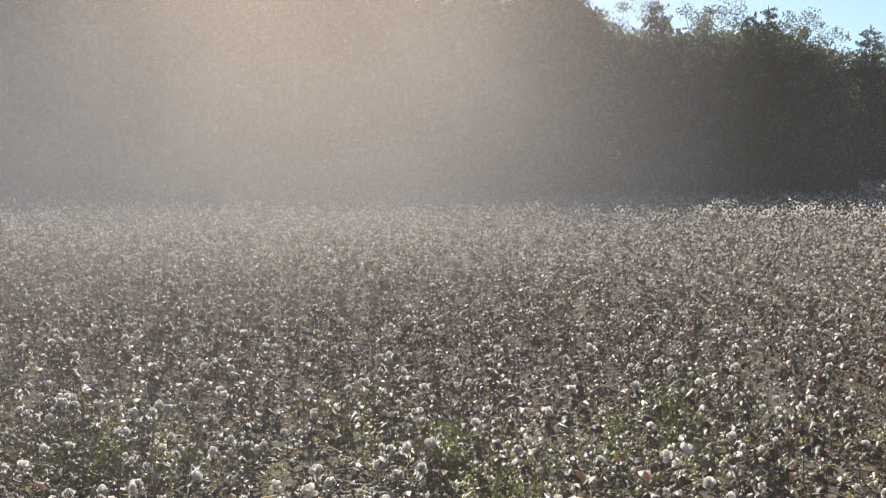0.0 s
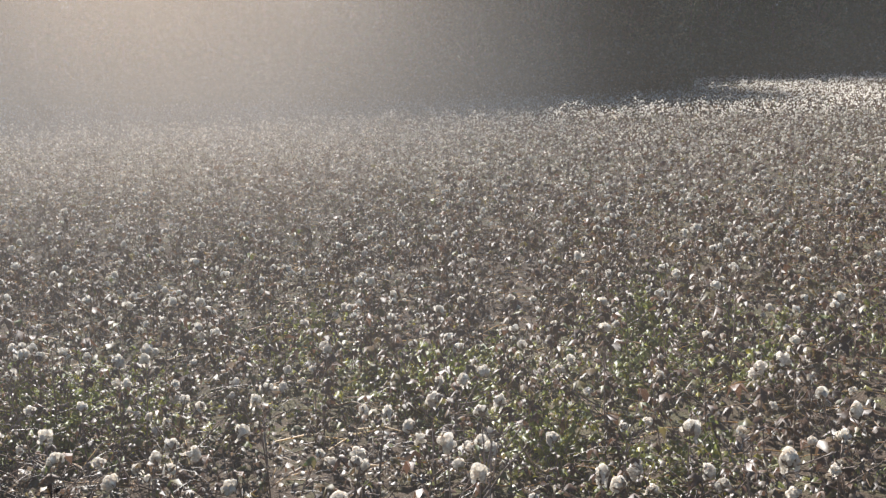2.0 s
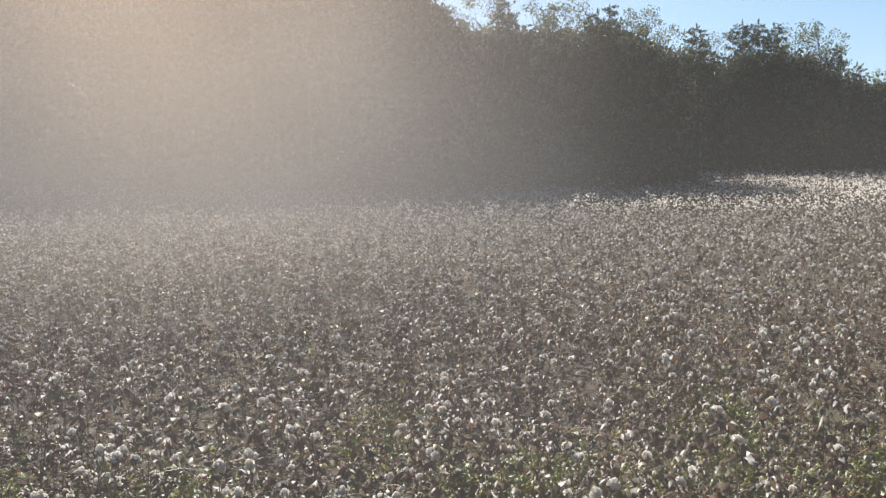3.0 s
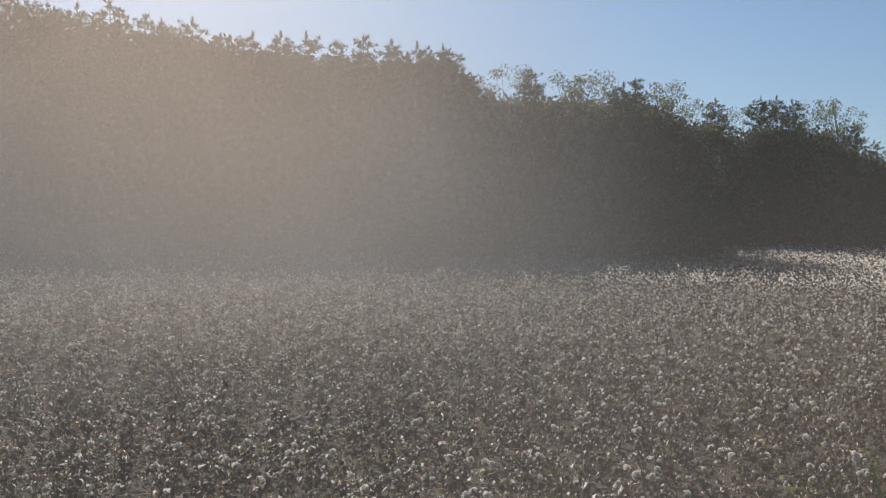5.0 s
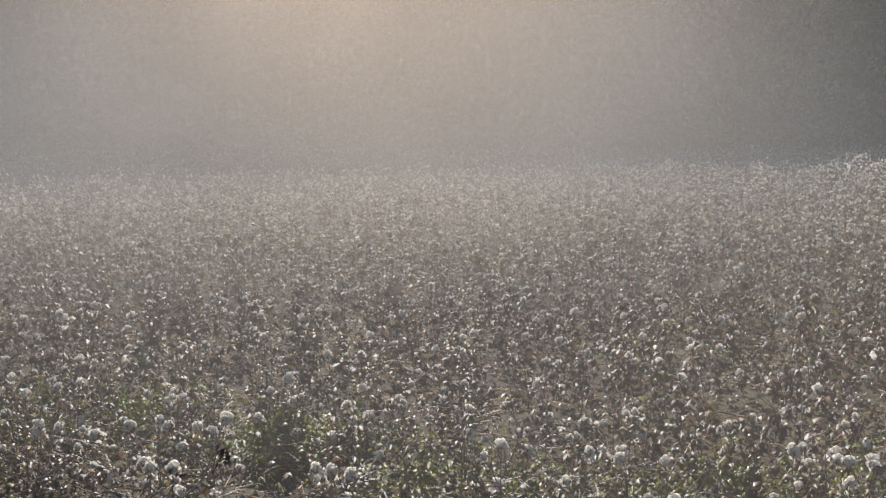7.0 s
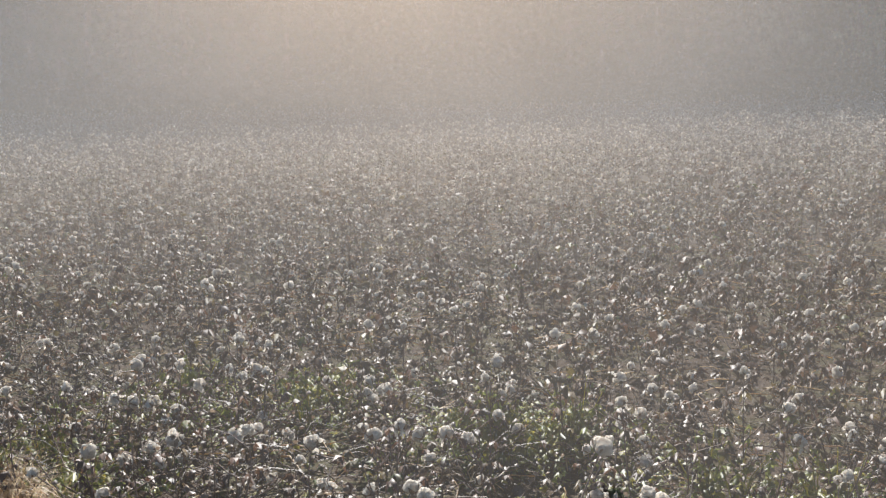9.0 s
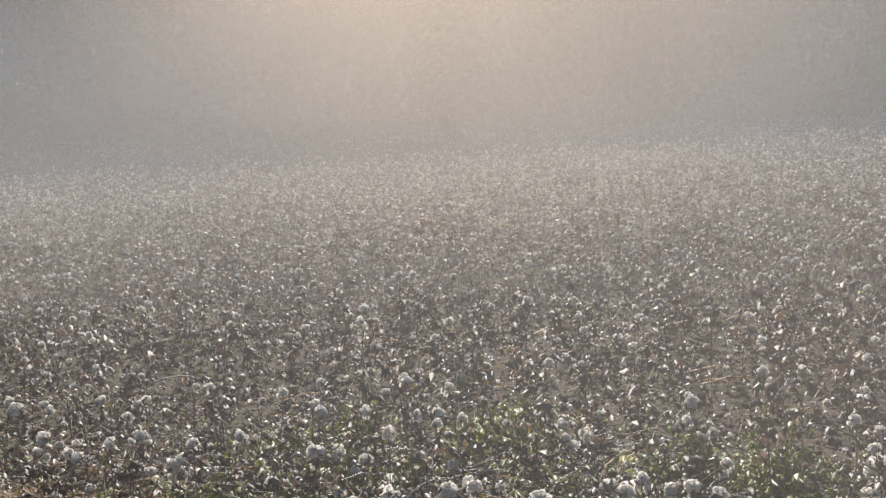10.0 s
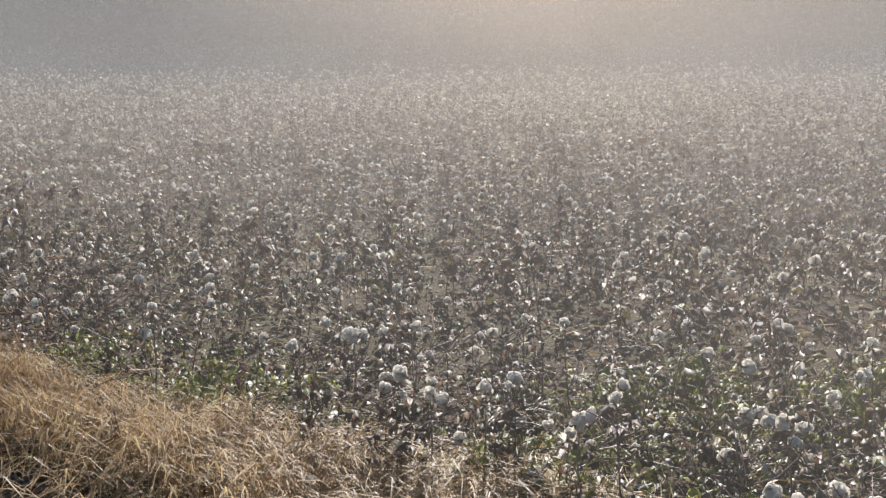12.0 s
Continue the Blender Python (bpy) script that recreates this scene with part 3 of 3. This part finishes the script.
def plant_template(seed, bolls, leaves, level):
    """A lighter plant for the body of the field. Level 1 to 3: ever fewer faces. Materials: fluff, bur, stalk, leaf."""
    g = np.random.default_rng(seed)
    height, spine, branches, ends, spots = plant_plan(seed, bolls, leaves)
    out = []
    if level < 3:
        out.append(tube(spine[[0, 2, 4]] if level == 1 else spine[[0, 4]], [0.0045, 0.0035, 0.0018] if level == 1 else [0.006, 0.003], 3, 2))
        for b in branches[: (6 if level == 1 else 3)]:
            out.append(tube((b[0], b[2]), [0.003, 0.0015], 3, 2))
    else:
        out.append(piece([(-0.012, 0, 0.0), (0.012, 0, 0.0), (0.0, 0.0, height)], [(0, 1, 2)], 2))
    for n in range(bolls):
        s = g.uniform(0.55, 1.0) if level == 1 else g.uniform(0.6, 1.15)
        if level == 1:
            b = boll_piece(int(g.integers(1000)), 4, 6)
        elif level == 2:
            b = boll_piece(int(g.integers(1000)), 4, 5, False)
        else:
            b = boll_piece(int(g.integers(1000)), 3, 4, False)
        m = np.array(pose(*ends[n], g.normal(0, 35), g.normal(0, 35), g.uniform(0, 360))) @ np.diag((s, s, s, 1))
        out.append(moved(b, m))
    for k in range((16, 6, 0)[level - 1]):
        a, r = g.uniform(0, 6.28), g.uniform(0.01, 0.28)
        scrap = leaf_piece(int(g.integers(1000)), g.uniform(0.016, 0.04) * (1 if level == 1 else 1.5), 4, True)
        out.append(moved(scrap, np.array(pose(r * math.cos(a), r * math.sin(a), g.uniform(0.03, 0.6), g.uniform(-1, 1) * (25 if k % 2 else 60), g.uniform(-1, 1) * (25 if k % 2 else 80), g.uniform(0, 360)))))
    for at, a, tip in spots:
        s = g.uniform(0.6, 1.4) * (0.070 if level == 1 else 0.085 if level == 2 else 0.12)
        leaf = leaf_piece(int(g.integers(1000)), s, 3, level > 1)
        out.append(moved(leaf, np.array(pose(*at, g.normal(0, 18), -math.degrees(tip), math.degrees(a)))))
    return joined(out)


def field_places(step_row, step_plant, y0, y1):
    """Plants in rows that run along the verge, unevenly spaced, where the field lies."""
    a = np.arange(-150, 175, step_plant)
    b = np.arange(y0, y1, step_row)
    aa, bb = np.meshgrid(a, b)
    aa = aa + rng.uniform(-0.5, 0.5, aa.shape) * step_plant
    bb = bb + rng.normal(0, 0.16, bb.shape) * step_row
    x = (ROW[0] * aa + ACROSS[0] * bb).ravel()
    y = (ROW[1] * aa + ACROSS[1] * bb).ravel()
    return x, y


def in_field(x, y):
    end = np.where(x < WOOD_X, WOOD_Y - 0.6, BACK_Y - 0.5)
    bearing = np.degrees(np.arctan2(x - 2.7, y + 5.0))
    return (y > verge(x) + 0.12 + 0.5 * np.exp(-(((x + 2.3) / 0.7) ** 2))) & (y < end) & (bearing > -50) & (bearing < 42)


def spread_of(x, y):
    return (x - 2.7) * ACROSS[0] + (y + 1.1) * ACROSS[1]


FIELD_MATS = [COTTON, BUR, STALK, DRY_LEAF_FAR, BRACT]


CRESTS = [(-2.48, 5.00, 0.63), (-1.99, 5.16, 0.54), (-1.94, 5.28, 0.59), (-2.29, 4.84, 0.46), (-2.21, 4.75, 0.55), (-2.08, 4.73, 0.49), (-1.85, 4.67, 0.55), (-1.76, 4.79, 0.55),
          (-1.47, 4.46, 0.51), (-0.73, 4.83, 0.63), (-0.90, 4.74, 0.65), (-0.61, 4.74, 0.56), (-0.45, 3.94, 0.54), (-0.65, 4.20, 0.43), (-0.85, 4.06, 0.46), (-0.27, 4.14, 0.49),
          (0.38, 3.68, 0.65), (0.74, 5.48, 0.49), (0.07, 4.02, 0.51), (5.63, 2.51, 0.51), (5.64, 0.97, 0.70), (5.55, 1.04, 0.77), (6.55, 1.69, 0.57), (6.75, 1.24, 0.59),
          (2.09, 3.08, 0.74), (2.42, 3.87, 0.57), (3.42, 3.86, 0.53), (3.73, 3.71, 0.54), (0.94, 2.56, 0.78), (4.46, 1.28, 0.62), (4.12, 1.80, 0.63), (4.10, 3.29, 0.57)]


def field():
    x, y = field_places(0.45, 0.42, 2.9, 42)
    keep = in_field(x, y) & (np.hypot(x - 2.7, y + 1.3) < 36)
    x, y = x[keep], y[keep]
    order = np.argsort(spread_of(x, y) + 0.10 * np.abs(x - 2.0))
    x, y = x[order], y[order]
    # the plants whose large bolls stand out along the edge
    for n, (hx, hy, hz) in enumerate(CRESTS):
        ob = cotton_plant(1300 + n, hz)
        ob.matrix_basis = pose(hx, hy, float(rise(hx, hy)) - 0.01)
    near = 190
    protos = []
    for n in range(near):
        m = pose(x[n], y[n], float(rise(x[n], y[n])) - 0.01, rng.normal(0, 4), rng.normal(0, 4), rng.uniform(0, 360))
        if n < 14:
            ob = cotton_plant(300 + n)
            ob.matrix_basis = m
            protos.append(ob)
        else:
            copy_thing(protos[n % 14], m)
    x, y = x[near:], y[near:]
    d = np.hypot(x - 2.7, y + 1.3)
    # sparse, half-picked plants first; a well-set belt beyond; then the far end
    lane = y - 0.14 * x + rng.normal(0, 1.0, len(x))
    belt, past = (lane >= 16.3) & (lane < 26.5), lane >= 26.5
    near_by = d < 14.5
    for level, some, kinds, least, most in ((1, near_by, 16, 1, 4), (2, ~near_by & ~belt & ~past, 16, 1, 5), (2, ~near_by & past, 16, 2, 7), (2, ~near_by & belt, 16, 2, 8)):
        fx, fy = x[some], y[some]
        n = len(fx)
        temps = [plant_template(500 + 50 * level + least + k, least + (k * 7) % (most - least), 22 if level == 1 else 10, level) for k in range(kinds)]
        p = strewn(temps, rng.integers(kinds, size=n), fx, fy, rise(fx, fy), rng.uniform(0, 6.28, n), rng.uniform(0.85, 1.12, n), rng.normal(0, 0.08, (n, 2)))
        label = "withered brown cotton crop speckled with white bolls" if most < 8 else "well-set belt of cotton thick with white bolls"
        tagged(new("cotton_crop", mesh_of("cotton_crop", p, FIELD_MATS)), label, "cotton", kind="stuff")
    x, y = field_places(0.5, 0.46, 3, 95)
    some = in_field(x, y) & (np.hypot(x - 2.7, y + 1.3) >= 36)
    x, y = x[some], y[some]
    rich = x > 2 + rng.normal(0, 4, len(x))
    for some, least, most, label in ((rich, 3, 8, "far cotton crop dotted with white bolls"), (~rich, 1, 4, "far cotton crop with few white bolls")):
        fx, fy = x[some], y[some]
        n = len(fx)
        temps = [plant_template(900 + k, least + k % (most - least), 8, 3) for k in range(16)]
        p = strewn(temps, rng.integers(16, size=n), fx, fy, rise(fx, fy), rng.uniform(0, 6.28, n), rng.uniform(0.85, 1.12, n))
        tagged(new("cotton_crop", mesh_of("cotton_crop", p, FIELD_MATS)), label, "cotton", kind="stuff")


def litter():
    """Fallen leaves and stalk scraps on the soil between the plants."""
    g = np.random.default_rng(21)
    n = 64000
    a, b = g.uniform(-16, 16, n), 2.5 + 17 * g.random(n) ** 1.4
    x, y = ROW[0] * a + ACROSS[0] * b, ROW[1] * a + ACROSS[1] * b
    keep = y > verge(x) - 0.4
    x, y = x[keep], y[keep]
    n = len(x)
    temps = [moved(leaf_piece(40 + k, (0.045, 0.055, 0.03, 0.06, 0.035, 0.05)[k], 0, k % 2 == 0), np.array(pose(0, 0, 0, (k * 37) % 50 - 25, (k * 53) % 40 - 20, 0))) for k in range(6)]
    stalks = [tube([(-0.09, 0, 0.012), (0, 0.01, 0.02), (0.1, 0, 0.008)], [0.003, 0.0028, 0.002], 3, 1), tube([(-0.16, 0, 0.01), (0, -0.012, 0.05), (0.15, 0, 0.03)], [0.004, 0.0035, 0.002], 3, 1)]
    which = np.where(g.random(n) < 0.15, 6 + g.integers(2, size=n), g.integers(6, size=n))
    p = strewn(temps + stalks, which, x, y, rise(x, y) + 0.015 + 0.10 * g.random(n) ** 3, g.uniform(0, 6.28, n), g.uniform(0.7, 1.4, n), g.normal(0, 0.3, (n, 2)))
    tagged(new("leaf_litter", mesh_of("leaf_litter", p, [LITTER, STRAW])), "fallen brown leaves and stalk scraps on soil", "litter", kind="stuff")


litter()
field()


# ---- verge ----
def grass():
    """Long dry grass, standing, bowed and lodged every way, in uneven tufts."""
    g = np.random.default_rng(11)
    n = 95000
    x = g.uniform(-8, 2.2, n)
    k = n // 9
    x[:k] = g.normal(-2.35, 0.42, k)
    y = verge(x) - np.abs(g.normal(0, 0.5, n)) + 0.34 + 0.12 * np.clip(x + 5, 0, 3.4) - 0.35 * np.clip(x + 1.6, 0, 4)
    tuft = np.sin(3.1 * x + 1.3 * y) * np.cos(2.3 * y - 0.7 * x) + 0.5 * np.sin(7.3 * x - 5.1 * y)
    front = y < verge(x) - 0.2 + 0.12 * tuft
    keep = g.random(n) < (0.62 + 0.35 * tuft) * np.where(front, 0.22, 1.0)
    x, y, tuft, front = x[keep], y[keep], tuft[keep], front[keep]
    n = len(x)
    lodged = (g.random(n) < 0.62) | front
    ln = g.uniform(0.10, 0.42, n) * (1 + 0.3 * tuft) * np.where(x > -0.8, 0.7, 1.0)
    way = np.where(g.random(n) < 0.45, g.normal(-0.7, 0.6, n), g.uniform(0, 6.28, n))
    bow = np.where(lodged, g.uniform(0.8, 1.9, n), g.uniform(0.4, 1.3, n))
    base = np.where(lodged, g.uniform(0.4, 1.1, n), g.uniform(0, 0.5, n))
    w = g.uniform(0.0012, 0.0034, n)
    lift = np.where(lodged, g.uniform(0, 0.24, n), 0) * np.where(front, 0.5, 1.0)
    v = []
    for s in (0.0, 0.35, 0.7, 1.0):
        tilt = base + bow * s * 0.8
        r, h = ln * s * np.sin(tilt), ln * s * np.cos(tilt) + lift
        cx, cy = x + r * np.cos(way), y + r * np.sin(way)
        k = w * (1 - 0.85 * s)
        z = np.maximum(rise(x, y) + h - 0.01, rise(x, y) + 0.004)
        v.append(np.stack([cx - k * np.sin(way), cy + k * np.cos(way), z], -1))
        v.append(np.stack([cx + k * np.sin(way), cy - k * np.cos(way), z], -1))
    v = np.stack(v, 1).reshape(-1, 3)
    i = np.arange(n)[:, None] * 8
    t = np.concatenate([i + q for q in ((0, 1, 3), (0, 3, 2), (2, 3, 5), (2, 5, 4), (4, 5, 7), (4, 7, 6))])
    tagged(new("dry_grass", mesh_of("dry_grass", (v, t, np.zeros(len(t), int)), [STRAW])), "tangled straw-coloured dry grass on the field verge", "grass", kind="stuff")


grass()


# ---- weeds ----
WEED_LEAVES = [mesh_of("leaf", leaf_piece(820 + n, 0.06), [GREEN_LEAF], False) for n in range(5)]


def weed(seed):
    g = np.random.default_rng(seed)
    ob = new("weed")
    height = g.uniform(0.26, 0.44)
    wood = []
    for k in range(5):
        a, r = g.uniform(0, 6.28), g.uniform(0.05, 0.24)
        tip = np.array((r * math.cos(a), r * math.sin(a), height * g.uniform(0.6, 1)))
        wood.append(tube([(0, 0, -0.02), tip * (0.4, 0.4, 0.55), tip], [0.004, 0.003, 0.0015], 4))
        for n in range(4):
            u = g.uniform(0.35, 1.0)
            b = part("leaf", WEED_LEAVES[int(g.integers(5))], ob)
            s = g.uniform(0.5, 1.1)
            b.matrix_basis = pose(*(tip * (u, u, u)), g.normal(0, 20), g.uniform(-35, 25), g.uniform(0, 360)) @ Matrix.Diagonal((s, s, s, 1))
    part("stem", mesh_of("stem", joined(wood), [GREEN_LEAF]), ob)
    return tagged(ob, "leafy yellow-green weed growing among the cotton", "weed", "weeds among the cotton")


def low_weeds(spots):
    """Mats of small creeping leaves on the soil, too small to pick apart."""
    g = np.random.default_rng(31)
    n = 330 * len(spots)
    at = np.repeat(np.array(spots), 330, 0)
    r = np.abs(g.normal(0, 0.32, n))
    f = g.uniform(0, 6.28, n)
    x, y = at[:, 0] + 1.5 * r * np.cos(f), at[:, 1] + r * np.sin(f)
    temps = [moved(leaf_piece(860 + k, (0.036, 0.05, 0.042, 0.056)[k], 0, k % 2 == 0), np.array(pose(0, 0, 0, 12 * k - 18, 10 - 9 * k, 0))) for k in range(4)]
    z = rise(x, y) + 0.01 + 0.24 * g.random(n) * np.exp(-r * 1.5)
    p = strewn(temps, g.integers(4, size=n), x, y, z, g.uniform(0, 6.28, n), g.uniform(0.6, 1.4, n), g.normal(0, 0.3, (n, 2)))
    tagged(new("low_weeds", mesh_of("low_weeds", p, [GREEN_LEAF])), "mats of small yellow-green weeds on the soil", "weeds", kind="stuff")


WEEDS = [weed(840 + n) for n in range(5)]
SPOTS = [(-1.6, 4.55), (-1.07, 4.4), (-3.5, 5.5), (5.84, 4.05), (7.47, 5.67), (3.36, 4.51), (4.15, 3.74), (3.7, 3.45), (6.13, 2.87), (5.8, 4.19), (6.8, 2.46), (1.65, 4.48),
         (2.78, 4.2), (3.68, 3.95), (-1.06, 6.17), (-0.42, 5.98), (2.28, 4.25), (0.76, 5.31), (-1.66, 4.68), (-0.95, 5.55), (5.02, 5.27), (5.07, 6.14), (7.68, 6.85),
         (5.81, 4.52), (6.22, 3.24), (3.45, 4.01), (7.08, 4.18), (7.77, 4.08), (5.78, 4.78), (3.72, 4.61), (7.29, 4.72), (9.21, 4.98), (-1.78, 4.92), (-0.2, 6.46), (0.56, 5.47),
         (1.09, 5.43), (-1.65, 4.95), (-3.15, 5.65), (-1.43, 5.95), (-4.29, 6.18), (0.78, 5.61), (2.23, 4.54), (3.26, 4.65), (6.16, 4.59), (7.36, 5.54), (8.44, 5.23), (1.11, 5.37)]
low_weeds(SPOTS)
spots = [(x + rng.normal(0, 0.16), y + rng.normal(0, 0.12)) for n, (x, y) in enumerate(SPOTS) for _ in range(2 if n < 23 else 1)]
for n, (x, y) in enumerate(spots):
    m = pose(x, y, float(rise(x, y)), 0, 0, rng.uniform(0, 360))
    if n < 5:
        WEEDS[n].matrix_basis = m
    else:
        copy_thing(WEEDS[n % 5], m)


# ---- haze and sun glare ----
def haze(ax, ay, bx, by, thick, top, foot, clear_from, clear_to, onward, spread, share):
    """One sheet added over the field for sun glare and low dust haze, from (ax, ay) to (bx, by)."""
    n, k = 60, 5
    u, h = np.meshgrid(np.linspace(0, 1, n + 1), np.linspace(0, 1.1, k + 1))
    x, y = (ax + (bx - ax) * u).ravel(), (ay + (by - ay) * u).ravel()
    z = rise(x, y) * (1 - h.ravel()) + 0.01 + top * h.ravel()
    i = (np.arange(k)[:, None] * (n + 1) + np.arange(n)).reshape(-1, 1)
    t = np.concatenate([i + (0, n + 2, 1), i + (0, n + 1, n + 2)])
    veil = veil_material(thick, top, float(rise(0.0, max(ay, by))), foot, clear_from, clear_to, onward, spread, share)
    me = mesh_of("haze", (np.stack([x, y, z], -1), t, np.zeros(len(t), int)), [veil], False)
    tagged(new("haze", me), "thin added veil sheet for sun glare and dust haze over the field", "haze", kind="stuff")


# Veil tints: the glare's warm glow and cool grey-blue put into sheet colour.
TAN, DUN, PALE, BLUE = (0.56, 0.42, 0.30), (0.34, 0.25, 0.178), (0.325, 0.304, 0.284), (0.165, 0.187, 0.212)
# The X fade clears the sheets rightwards, as glare falls off from the sun.
haze(-16.0, 10.6, 20.0, -6.5, 0.20, 3.0, 1.9, 3.2, 8.0, TAN, PALE, 0.6)
haze(-20.0, 9.0, 19.0, 9.0, 0.12, 4.6, 0.7, 1.5, 8.5, TAN, PALE, 0.6)
haze(-30.0, 14.0, 24.0, 14.0, 0.12, 6.5, 0.8, 2.0, 9.5, TAN, PALE, 0.6)
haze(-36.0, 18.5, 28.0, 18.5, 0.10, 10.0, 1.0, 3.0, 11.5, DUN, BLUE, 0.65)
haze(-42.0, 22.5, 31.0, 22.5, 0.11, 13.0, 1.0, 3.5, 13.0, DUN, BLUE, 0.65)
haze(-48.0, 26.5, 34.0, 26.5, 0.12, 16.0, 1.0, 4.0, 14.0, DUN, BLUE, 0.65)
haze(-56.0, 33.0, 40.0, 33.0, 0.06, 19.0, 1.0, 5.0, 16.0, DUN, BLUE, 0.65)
